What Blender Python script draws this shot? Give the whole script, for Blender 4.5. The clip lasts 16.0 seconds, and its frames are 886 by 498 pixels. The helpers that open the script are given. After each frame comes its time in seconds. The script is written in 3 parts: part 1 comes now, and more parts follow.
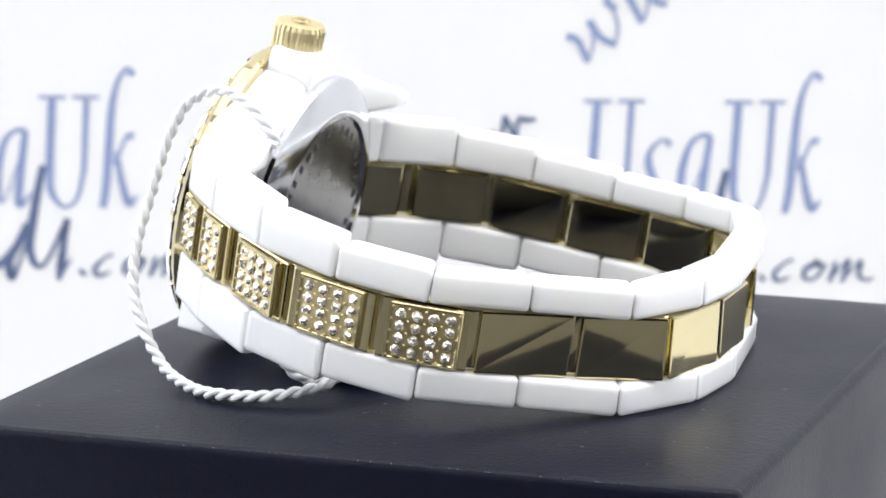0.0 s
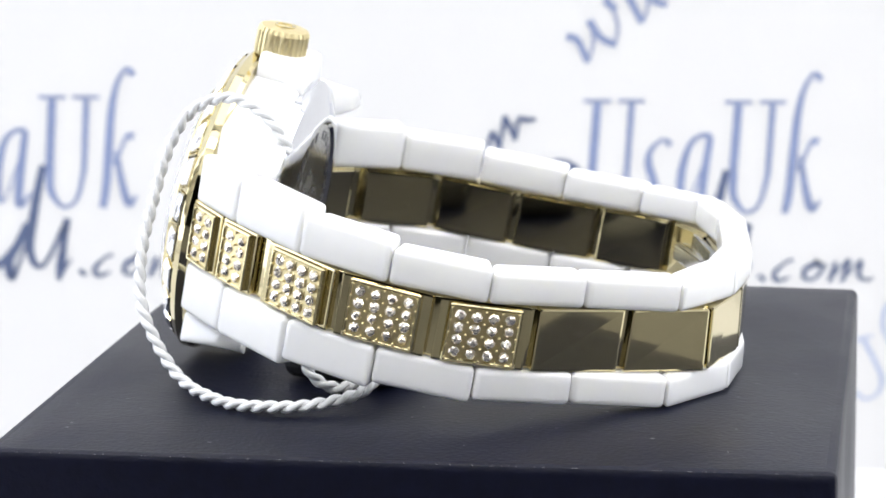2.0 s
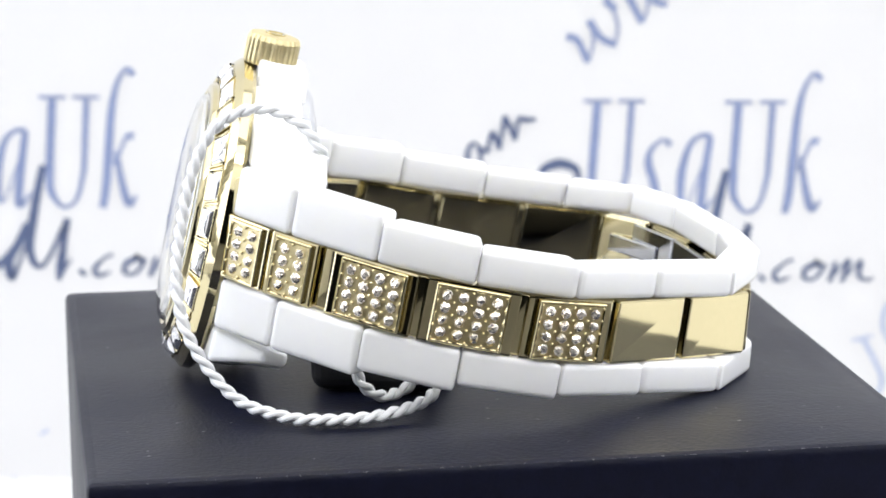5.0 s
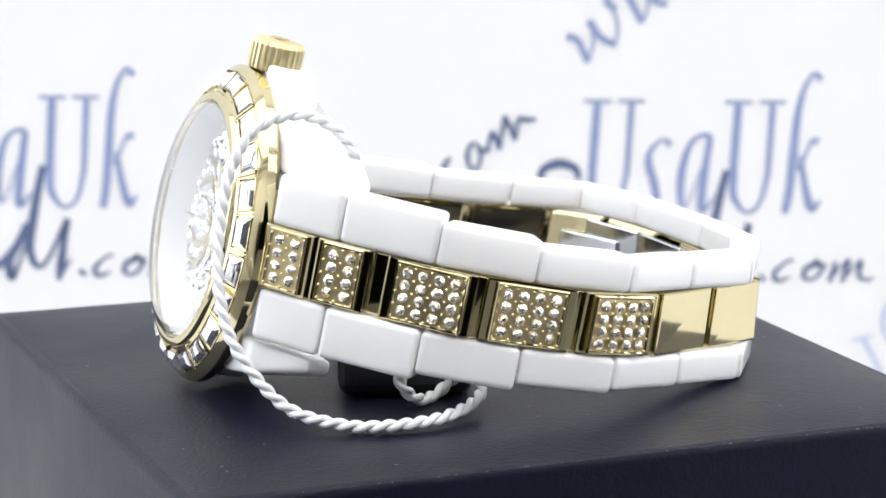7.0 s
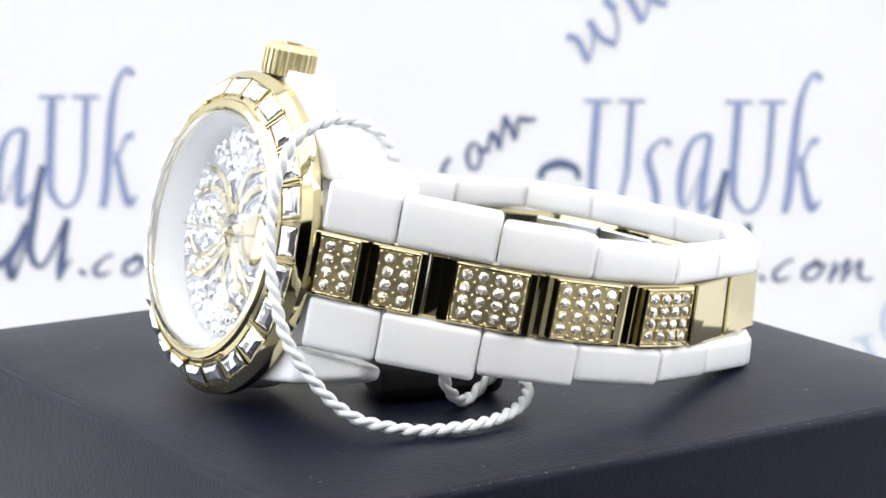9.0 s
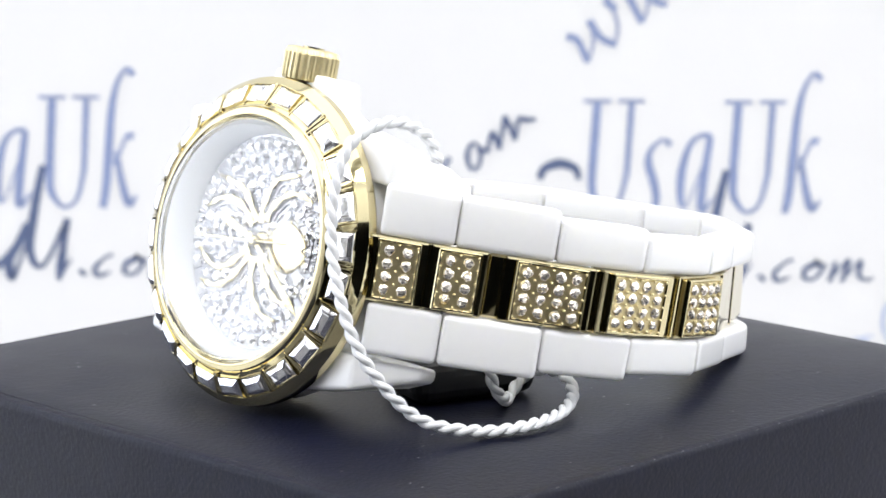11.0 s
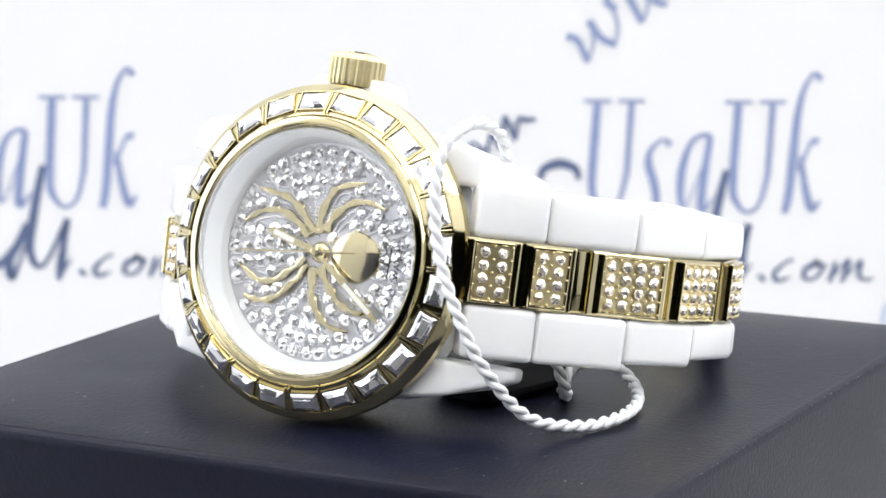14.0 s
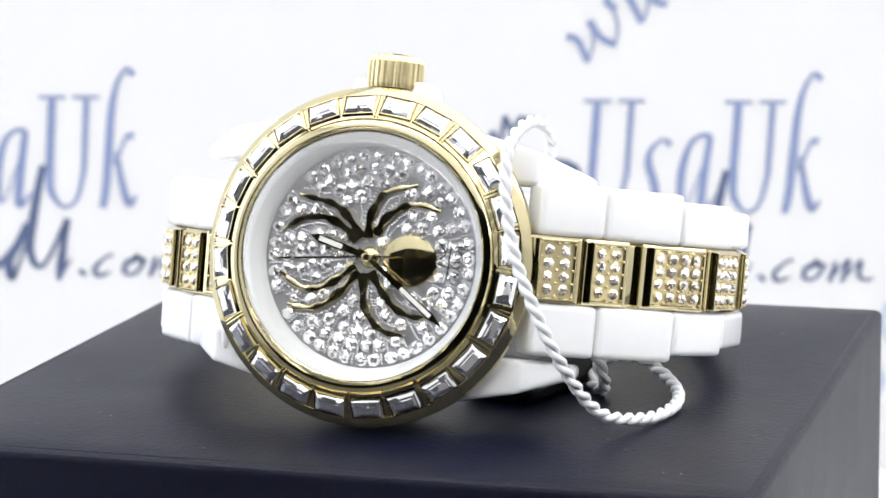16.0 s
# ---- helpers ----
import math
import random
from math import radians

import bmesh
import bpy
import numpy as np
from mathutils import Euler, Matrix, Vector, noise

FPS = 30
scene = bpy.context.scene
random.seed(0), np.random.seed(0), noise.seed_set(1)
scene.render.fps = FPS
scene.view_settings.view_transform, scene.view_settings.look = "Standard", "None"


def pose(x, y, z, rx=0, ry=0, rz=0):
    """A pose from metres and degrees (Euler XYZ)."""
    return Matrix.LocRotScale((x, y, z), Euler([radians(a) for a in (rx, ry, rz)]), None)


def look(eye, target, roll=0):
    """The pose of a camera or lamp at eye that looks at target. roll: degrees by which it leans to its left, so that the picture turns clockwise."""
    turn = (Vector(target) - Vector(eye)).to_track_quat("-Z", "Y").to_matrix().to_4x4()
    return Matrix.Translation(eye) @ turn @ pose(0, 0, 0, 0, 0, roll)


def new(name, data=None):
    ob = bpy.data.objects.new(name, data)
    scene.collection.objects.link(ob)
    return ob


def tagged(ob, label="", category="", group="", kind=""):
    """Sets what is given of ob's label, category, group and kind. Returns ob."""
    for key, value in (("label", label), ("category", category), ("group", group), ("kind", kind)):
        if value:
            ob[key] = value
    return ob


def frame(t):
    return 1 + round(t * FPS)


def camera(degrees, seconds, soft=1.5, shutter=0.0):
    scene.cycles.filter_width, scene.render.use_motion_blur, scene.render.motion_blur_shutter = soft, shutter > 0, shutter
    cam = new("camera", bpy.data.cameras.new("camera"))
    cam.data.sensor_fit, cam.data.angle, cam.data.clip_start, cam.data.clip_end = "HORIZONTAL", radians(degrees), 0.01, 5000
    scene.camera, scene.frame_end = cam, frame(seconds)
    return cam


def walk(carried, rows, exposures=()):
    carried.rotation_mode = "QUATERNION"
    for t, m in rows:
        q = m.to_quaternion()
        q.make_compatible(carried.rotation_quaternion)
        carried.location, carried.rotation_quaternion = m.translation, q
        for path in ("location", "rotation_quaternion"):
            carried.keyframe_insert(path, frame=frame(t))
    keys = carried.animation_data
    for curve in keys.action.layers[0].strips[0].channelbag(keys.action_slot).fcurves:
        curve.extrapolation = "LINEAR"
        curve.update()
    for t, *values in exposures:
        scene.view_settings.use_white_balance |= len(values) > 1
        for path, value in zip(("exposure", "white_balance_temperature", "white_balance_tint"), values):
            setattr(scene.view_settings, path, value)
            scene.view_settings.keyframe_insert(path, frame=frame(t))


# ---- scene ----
# ---------------- camera ----------------
MM = 0.001
cam = camera(16.2, 16.0, soft=1.6)
EYE, AIM = (0, -0.3984, 0.09623), (-0.010932, 0.581969, -0.100644)
walk(cam, [(0.0, look(EYE, AIM, -0.719)), (16.0, look(EYE, AIM, -0.719))])
cam.data.dof.use_dof = True
cam.data.dof.focus_distance = 0.374
cam.data.dof.aperture_fstop = 62.0

# the steady turn of the table, degrees a second, from its pose at 8 s
RATE = 5.926
TURN = [(float(t), RATE * (t - 8)) for t in range(17)]

# ---------------- world and lights ----------------
world = bpy.data.worlds.new("world")
scene.world = world
world.use_nodes = True
world.node_tree.nodes["Background"].inputs[0].default_value = (0.75, 0.83, 1.0, 1)
world.node_tree.nodes["Background"].inputs[1].default_value = 0.25
scene.view_settings.exposure = -0.42


def softbox(name, eye, target, wide, high, watts, colour):
    lamp = bpy.data.lights.new(name, "AREA")
    lamp.shape, lamp.size, lamp.size_y, lamp.energy, lamp.color = "RECTANGLE", wide, high, watts, colour
    ob = new(name, lamp)
    ob.matrix_world = look(eye, target)
    return ob


softbox("softbox_top", (0.0, -0.10, 0.66), (0, -0.098, 0), 1.2, 0.74, 5.6, (0.975, 0.965, 0.96))
softbox("softbox_left", (-0.64, 0.03, 0.25), (0, 0.03, 0.19), 0.54, 0.74, 3.3, (0.76, 0.84, 1.0))
softbox("softbox_right", (0.64, 0.0, 0.38), (0, 0.0, 0.3), 0.54, 0.56, 3.9, (0.90, 0.935, 1.0))
# the row of bright diodes over the tent's open front
softbox("diode_bar", (0.0, -0.48, 0.62), (0, 0.02, 0.03), 1.1, 0.09, 3.3, (1.0, 0.985, 0.975))


# ---------------- materials ----------------
def material(name, colour, rough, metal=0.0, **more):
    m = bpy.data.materials.new(name)
    m.use_nodes = True
    b = m.node_tree.nodes["Principled BSDF"]
    b.inputs["Base Color"].default_value = (*colour, 1)
    b.inputs["Roughness"].default_value = rough
    b.inputs["Metallic"].default_value = metal
    for key, value in more.items():
        b.inputs[key.replace("_", " ")].default_value = value
    return m


def vary(m, scale, amount, bump=0.0, fine=0.0, rough=0.0):
    """Colour and gloss variation at two scales and a fine relief, in the object's own metres."""
    t = m.node_tree
    b = t.nodes["Principled BSDF"]
    co = t.nodes.new("ShaderNodeTexCoord")
    big, small = t.nodes.new("ShaderNodeTexNoise"), t.nodes.new("ShaderNodeTexNoise")
    big.inputs["Scale"].default_value, small.inputs["Scale"].default_value = scale, scale * 14
    big.inputs["Detail"].default_value = 6
    for n in (big, small):
        t.links.new(co.outputs["Object"], n.inputs["Vector"])
    if amount:
        base = b.inputs["Base Color"].default_value[:]
        add = t.nodes.new("ShaderNodeMath")
        add.operation = "ADD"
        t.links.new(big.outputs["Fac"], add.inputs[0])
        t.links.new(small.outputs["Fac"], add.inputs[1])
        ramp = t.nodes.new("ShaderNodeMapRange")
        ramp.inputs["From Min"].default_value, ramp.inputs["From Max"].default_value = 0.6, 1.4
        ramp.inputs["To Min"].default_value, ramp.inputs["To Max"].default_value = 1 - amount, 1 + amount
        t.links.new(add.outputs[0], ramp.inputs["Value"])
        mix = t.nodes.new("ShaderNodeVectorMath")
        mix.operation = "SCALE"
        mix.inputs[0].default_value = base[:3]
        t.links.new(ramp.outputs[0], mix.inputs["Scale"])
        t.links.new(mix.outputs[0], b.inputs["Base Color"])
    if rough:
        r = b.inputs["Roughness"].default_value
        ramp = t.nodes.new("ShaderNodeMapRange")
        ramp.inputs["From Min"].default_value, ramp.inputs["From Max"].default_value = 0.3, 0.7
        ramp.inputs["To Min"].default_value, ramp.inputs["To Max"].default_value = max(0.02, r - rough), r + rough
        t.links.new(big.outputs["Fac"], ramp.inputs["Value"])
        t.links.new(ramp.outputs[0], b.inputs["Roughness"])
    if bump:
        n = t.nodes.new("ShaderNodeTexNoise")
        n.inputs["Scale"].default_value = fine
        n.inputs["Detail"].default_value = 3
        t.links.new(co.outputs["Object"], n.inputs["Vector"])
        bp = t.nodes.new("ShaderNodeBump")
        bp.inputs["Strength"].default_value, bp.inputs["Distance"].default_value = bump, 0.0002
        t.links.new(n.outputs["Fac"], bp.inputs["Height"])
        t.links.new(bp.outputs[0], b.inputs["Normal"])
    return m


CERAMIC = vary(material("white_ceramic", (0.955, 0.955, 0.945), 0.13, Subsurface_Weight=0.6, Subsurface_Radius=(0.002, 0.002, 0.0018), Subsurface_Scale=1.0), 60, 0.01, rough=0.03)
GOLD = vary(material("polished_gold", (0.67, 0.59, 0.355), 0.07, 1.0), 90, 0.03, bump=0.08, fine=110, rough=0.02)
GOLD_SATIN = vary(material("satin_gold", (0.74, 0.64, 0.37), 0.42, 1.0), 200, 0.06, bump=0.12, fine=2500, rough=0.05)
STEEL_SATIN = vary(material("brushed_steel", (0.6, 0.6, 0.6), 0.22, 1.0), 120, 0.05, bump=0.1, fine=900, rough=0.06)
BLACK_STEEL = material("dark_engraving", (0.12, 0.12, 0.13), 0.4, 1.0)
STEEL = vary(material("polished_steel", (0.74, 0.75, 0.78), 0.1, 1.0), 90, 0.03, rough=0.04)


def cut_glass(name, colour, metal, cells, tilt):
    """Foil-backed cut glass: small facets, each leaning its own way, different from stone to stone."""
    m = material(name, colour, 0.03, metal, Coat_Weight=0.5, Coat_Roughness=0.01)
    t = m.node_tree
    co, info, geo = t.nodes.new("ShaderNodeTexCoord"), t.nodes.new("ShaderNodeObjectInfo"), t.nodes.new("ShaderNodeNewGeometry")
    shift, vor = t.nodes.new("ShaderNodeVectorMath"), t.nodes.new("ShaderNodeTexVoronoi")
    shift.operation = "ADD"
    t.links.new(co.outputs["Object"], shift.inputs[0])
    t.links.new(info.outputs["Random"], shift.inputs[1])
    vor.inputs["Scale"].default_value = cells
    t.links.new(shift.outputs[0], vor.inputs["Vector"])
    centre, scale, add, unit = (t.nodes.new("ShaderNodeVectorMath") for _ in range(4))
    centre.operation, scale.operation, add.operation, unit.operation = "SUBTRACT", "SCALE", "ADD", "NORMALIZE"
    centre.inputs[1].default_value = (0.5, 0.5, 0.5)
    scale.inputs["Scale"].default_value = tilt
    t.links.new(vor.outputs["Color"], centre.inputs[0])
    t.links.new(centre.outputs[0], scale.inputs[0])
    t.links.new(scale.outputs[0], add.inputs[0])
    t.links.new(geo.outputs["Normal"], add.inputs[1])
    t.links.new(add.outputs[0], unit.inputs[0])
    t.links.new(unit.outputs[0], t.nodes["Principled BSDF"].inputs["Normal"])
    return m


STONE = cut_glass("clear_stone", (0.95, 0.95, 0.96), 0.85, 1150, 0.85)
# clear bracelet stones; the gold setting's reflection is put into their base colour
GOLD_LIT_STONE = cut_glass("gold_lit_stone", (0.94, 0.88, 0.78), 0.75, 1150, 0.85)
CUT_STONE = cut_glass("step_cut_stone", (0.93, 0.93, 0.95), 0.88, 620, 0.3)
GLASS = material("watch_crystal", (1, 1, 1), 0.0, 0.0, IOR=1.5, Transmission_Weight=1.0)
DIAL = vary(material("silver_dial", (0.58, 0.58, 0.6), 0.33, 1.0), 400, 0.06, bump=0.15, fine=3000)
REHAUT = vary(material("white_ring", (0.82, 0.83, 0.82), 0.3), 100, 0.01)
BOX = vary(material("black_card", (0.0027, 0.0037, 0.0135), 0.44, Specular_IOR_Level=0.235), 30, 0.35, bump=0.42, fine=1700, rough=0.06)
PAD = vary(material("black_plastic", (0.012, 0.012, 0.013), 0.5), 80, 0.1)
CORD = vary(material("white_satin_cord", (0.82, 0.83, 0.84), 0.38, Sheen_Weight=0.3), 400, 0.03, bump=0.3, fine=5000)
SHEET = vary(material("white_sheet", (0.70, 0.697, 0.695), 0.6), 8, 0.01)
CLOTH = vary(material("white_cloth", (0.8, 0.8, 0.8), 0.8), 20, 0.03)
INK = vary(material("blue_ink", (0.215, 0.265, 0.44), 0.6), 60, 0.12)
INK_PALE = vary(material("pale_blue_ink", (0.42, 0.475, 0.62), 0.6), 60, 0.08)
INK_DARK = vary(material("dark_blue_ink", (0.09, 0.12, 0.22), 0.6), 60, 0.12)
LUME = material("white_lume", (0.8, 0.8, 0.75), 0.5)
BLACK = material("black_print", (0.02, 0.02, 0.02), 0.4)
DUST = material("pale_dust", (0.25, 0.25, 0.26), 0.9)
TABLE = vary(material("grey_table", (0.13, 0.127, 0.124), 0.5), 12, 0.15)
WALL = vary(material("grey_wall", (0.1, 0.1, 0.105), 0.8), 2, 0.08)


# ---------------- mesh helpers ----------------
def part(name, bm, material_, parent=None, label="", smooth=False, kind=""):
    me = bpy.data.meshes.new(name)
    bmesh.ops.recalc_face_normals(bm, faces=bm.faces)
    bm.to_mesh(me)
    bm.free()
    if smooth:
        for p in me.polygons:
            p.use_smooth = True
        if smooth != True:
            me.set_sharp_from_angle(angle=radians(smooth))
    me.materials.append(material_)
    ob = new(name, me)
    ob.parent = parent
    if label or kind:
        tagged(ob, label, kind=kind)
    return ob


def hexa(corners, bevel=0.0, segments=2):
    """A block from two rings of four corners, in millimetres."""
    bm = bmesh.new()
    v = [bm.verts.new(Vector(c) * MM) for c in corners]
    for f in ((0, 1, 2, 3), (7, 6, 5, 4), (0, 4, 5, 1), (1, 5, 6, 2), (2, 6, 7, 3), (3, 7, 4, 0)):
        bm.faces.new([v[i] for i in f])
    bmesh.ops.recalc_face_normals(bm, faces=bm.faces)
    if bevel:
        bmesh.ops.bevel(bm, geom=bm.edges[:], offset=bevel * MM, segments=segments, profile=0.6, affect="EDGES", clamp_overlap=True)
    return bm


def block(x0, x1, y0, y1, z0, z1, bevel=0.0, segments=2):
    return hexa([(x0, y0, z0), (x1, y0, z0), (x1, y1, z0), (x0, y1, z0), (x0, y0, z1), (x1, y0, z1), (x1, y1, z1), (x0, y1, z1)], bevel, segments)


def lathe(profile, steps=96, closed=True):
    """A ring or disc turned about z from (radius, height) pairs in millimetres."""
    bm = bmesh.new()
    rings = []
    for r, z in profile:
        if r < 1e-6:
            rings.append([bm.verts.new((0, 0, z * MM))])
        else:
            rings.append([bm.verts.new((r * MM * math.cos(2 * math.pi * i / steps), r * MM * math.sin(2 * math.pi * i / steps), z * MM)) for i in range(steps)])
    pairs = list(zip(rings, rings[1:] + ([rings[0]] if closed else [])))
    for p, q in pairs:
        if len(p) == 1 and len(q) == 1:
            continue
        for i in range(steps):
            j = (i + 1) % steps
            if len(p) == 1:
                bm.faces.new((p[0], q[i], q[j]))
            elif len(q) == 1:
                bm.faces.new((p[i], q[0], p[j]))
            else:
                bm.faces.new((p[i], q[i], q[j], p[j]))
    return bm


def spline(points, per=12):
    """A smooth run of points through the given ones."""
    p = [Vector(q) for q in points]
    out = []
    for i in range(len(p) - 1):
        a, b, c, d = p[max(i - 1, 0)], p[i], p[i + 1], p[min(i + 2, len(p) - 1)]
        for k in range(per):
            u = k / per
            out.append(0.5 * (2 * b + (c - a) * u + (2 * a - 5 * b + 4 * c - d) * u * u + (3 * b - a - 3 * c + d) * u ** 3))
    return out + [p[-1]]


def sweep(bm, points, radius, sides=8):
    """A round tube along points in millimetres; radius may change along it."""
    rings, up = [], Vector((0.3, 0.2, 1)).normalized()
    for i, p in enumerate(points):
        t = (points[min(i + 1, len(points) - 1)] - points[max(i - 1, 0)]).normalized()
        x = t.cross(up)
        x = x.normalized() if x.length > 1e-4 else Vector((1, 0, 0))
        y = x.cross(t)
        up = y
        r = radius(i / (len(points) - 1)) if callable(radius) else radius
        rings.append([bm.verts.new((p + r * (math.cos(k * 2 * math.pi / sides) * x + math.sin(k * 2 * math.pi / sides) * y)) * MM) for k in range(sides)])
    for a, b in zip(rings, rings[1:]):
        for k in range(sides):
            bm.faces.new((a[k], b[k], b[(k + 1) % sides], a[(k + 1) % sides]))
    bm.faces.new(rings[0])
    bm.faces.new(rings[-1])


# ---------------- room, table and printed sheet ----------------
def slab(name, x0, x1, y0, y1, z0, z1, mat, label=""):
    return tagged(part(name, block(x0, x1, y0, y1, z0, z1), mat), label, kind="structure")


FLOOR = -100
SHEET_Y = 309.7
slab("table_top", -900, 900, -600, SHEET_Y + 40, FLOOR - 30, FLOOR - 3, TABLE, "grey table top")
slab("table_sheet", -800, 800, -110, SHEET_Y, FLOOR - 3, FLOOR, SHEET, "white printed sheet running forward over the table")
backdrop = slab("backdrop", -800, 800, SHEET_Y, SHEET_Y + 3, FLOOR, 700, SHEET, "white printed backdrop sheet behind the box")
slab("tent_wall_west", -672, -668, -548, SHEET_Y, FLOOR, 690, CLOTH, "unseen white light-tent cloth")
slab("tent_wall_east", 668, 672, -548, SHEET_Y, FLOOR, 690, CLOTH, "unseen white light-tent cloth")
slab("tent_roof", -672, 672, -560, SHEET_Y, 690, 694, CLOTH, "unseen white light-tent cloth")
# added out of view: white flap that bounces fill onto the ceramic from front-above
slab("bounce_flap", -668, 668, -548, -544, 300, 690, CLOTH, "unseen white light-tent cloth")
slab("floor", -2000, 2000, -2500, 1500, -900, -850, WALL)
slab("ceiling", -2000, 2000, -2500, 1500, 1700, 1750, WALL)
slab("wall_north", -2000, 2000, 1500, 1550, -850, 1700, WALL)
slab("wall_south", -2000, 2000, -2550, -2500, -850, 1700, WALL)
slab("wall_west", -2050, -2000, -2500, 1500, -850, 1700, WALL)
slab("wall_east", 2000, 2050, -2500, 1500, -850, 1700, WALL)

# ---------------- black box on the turning table ----------------
box = tagged(new("gift_box"), "square black card presentation box with matt lid", "box")
BOX_AT = pose(-0.00463, 0.00426, FLOOR * MM, 0, 0, 26.84)
LID = [(-50.9, -52.7), (50.9, -52.0), (50.0, 50.4), (-50.0, 54.4)]


def swell(x, y):
    """The padded lid rises a little towards its middle."""
    return 1.35 * (1 - min(1, abs(x) / 49.5) ** 5) * (1 - min(1, abs(y) / 51) ** 5)


bm = hexa([(x, y, 8) for x, y in LID] + [(x, y, 100) for x, y in LID], 1.3, 4)
top_face = max(bm.faces, key=lambda f: f.calc_center_median().z + f.calc_area())
bmesh.ops.inset_region(bm, faces=[top_face], thickness=0.2 * MM)
bmesh.ops.subdivide_edges(bm, edges=top_face.edges[:], cuts=28, use_grid_fill=True)
for v in bm.verts:
    if v.co.z > 99.9 * MM:
        v.co.z += swell(v.co.x / MM, v.co.y / MM) * MM
part("lid", bm, BOX, box, "black textured card lid", smooth=30)
dust = bmesh.new()
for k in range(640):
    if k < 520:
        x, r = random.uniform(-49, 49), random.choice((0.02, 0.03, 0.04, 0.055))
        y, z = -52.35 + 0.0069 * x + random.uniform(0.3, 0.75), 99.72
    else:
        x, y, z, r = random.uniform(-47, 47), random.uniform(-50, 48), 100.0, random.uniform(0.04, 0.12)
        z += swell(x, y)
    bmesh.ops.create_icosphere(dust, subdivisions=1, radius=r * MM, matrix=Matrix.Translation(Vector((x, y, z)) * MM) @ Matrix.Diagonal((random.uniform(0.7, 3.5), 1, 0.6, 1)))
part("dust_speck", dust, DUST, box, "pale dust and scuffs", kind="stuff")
part("base", block(-48.5, 48.5, -50, 49, 0, 12, 0.6), BOX, box)

# ---------------- wrist watch ----------------
WATCH_AT = Matrix(((0.42063, 0.20118, -0.88464, -0.03313), (-0.90617, 0.04607, -0.42039, -0.01294), (-0.04382, 0.97847, 0.20169, 0.02072), (0, 0, 0, 1)))
watch = tagged(new("wrist_watch"), "white ceramic and gold watch with stone-set spider dial, lying sideways", "watch")

LOOP = spline([(x, z, 0) for x, z in (
    (20.2, -1.5), (25.9, -7.4), (31.3, -15.1), (35.4, -21.4), (36.8, -27.8), (37.3, -34.9), (37.2, -41.3), (35.0, -47.4), (31.4, -53.1), (27.2, -58.8), (24.7, -65.0), (19.5, -69.1),
    (11.0, -71.3), (0.1, -71.6), (-11.9, -70.2), (-21.8, -67.3), (-29.9, -63.2), (-34.4, -56.0), (-37.0, -47.2), (-37.5, -37.5), (-37.2, -28.0), (-34.5, -19.2), (-30.1, -11.9),
    (-24.5, -6.2), (-18.3, -1.4))], 20)
RUN = [0.0]
for p_, q_ in zip(LOOP, LOOP[1:]):
    RUN.append(RUN[-1] + (q_ - p_).length)
LENGTH = RUN[-1]


def on_loop(s):
    """The place on the bracelet's outer face and the way outwards, s millimetres from its first end."""
    i = int(np.clip(np.searchsorted(RUN, s) - 1, 0, len(RUN) - 2))
    u = (s - RUN[i]) / (RUN[i + 1] - RUN[i])
    p = LOOP[i].lerp(LOOP[i + 1], u)
    t = (LOOP[min(i + 6, len(LOOP) - 1)] - LOOP[max(i - 5, 0)]).normalized()
    return Vector((p.x, 0, p.y)), Vector((-t.y, 0, t.x)) * -1, Vector((t.x, 0, t.y))


def outward(s):
    p, o, t = on_loop(s)
    return o if o.dot(p - Vector((-2, 0, -38))) > 0 else -o


def half_width(s):
    """Half the bracelet's width: widest at the case."""
    return float(np.interp(min(s, LENGTH - s), (0, 9.5, 21.5, 32.5, 44, 52, 70), (10.2, 10.5, 10.1, 9.0, 8.5, 8.2, 8.0)))


def middle(s):
    """How far the bracelet sags or rises across its width, along its run."""
    return Vector((0, float(np.interp(s, (40, 55, 70, 85, 100, 115, 130, 145, 160, 175), (1.8, 2.2, 2.6, 3.4, 2.6, 2.0, 0.9, -1.1, -1.9, -1.6))), 0))


def lean(s):
    """How far the slack bracelet twists along its run: outward millimetres for each one across."""
    return float(np.interp(s, (40, 55, 70, 85, 100, 115, 130, 145, 160, 175), (0.006, -0.057, -0.092, -0.133, -0.117, -0.1, -0.058, -0.024, -0.004, 0.017)))


def on_band(s, y, off):
    """The place s along the bracelet, y across it and off outside its outer face, and the way outwards there."""
    p, o = on_loop(s)[0] + middle(s), outward(s)
    return p + o * (off + lean(s) * y) + Vector((0, y, 0)), (o - Vector((0, lean(s), 0))).normalized()


def band_block(s0, s1, y0, y1, out, inn, bevel, segments=2):
    """A block of the bracelet between two stations; out and inn: how far its faces lie outside the loop."""
    c = []
    for s in (s0, s1):
        c += [on_band(s, y, off)[0] for y, off in ((y0, inn), (y0, out), (y1, out), (y1, inn))]
    return hexa(c, bevel, segments)


def gem(radius, height, sides=8):
    """A round brilliant: table, crown and girdle."""
    bm = bmesh.new()
    rings = []
    for r, z, turn in ((1, 0, 0), (0.98, 0.3, 0), (0.7, 0.74, 0.5), (0.34, 1, 0)):
        rings.append([bm.verts.new((r * radius * MM * math.cos((k + turn) * 2 * math.pi / sides), r * radius * MM * math.sin((k + turn) * 2 * math.pi / sides), z * height * MM)) for k in range(sides)])
    a, b, c, d = rings
    for k in range(sides):
        j = (k + 1) % sides
        bm.faces.new((a[k], a[j], b[j], b[k]))
        bm.faces.new((b[k], b[j], c[k]))
        bm.faces.new((c[k], b[j], c[j]))
        bm.faces.new((c[k], c[j], d[j]))
        bm.faces.new((c[k], d[j], d[k]))
    bm.faces.new(d)
    return bm


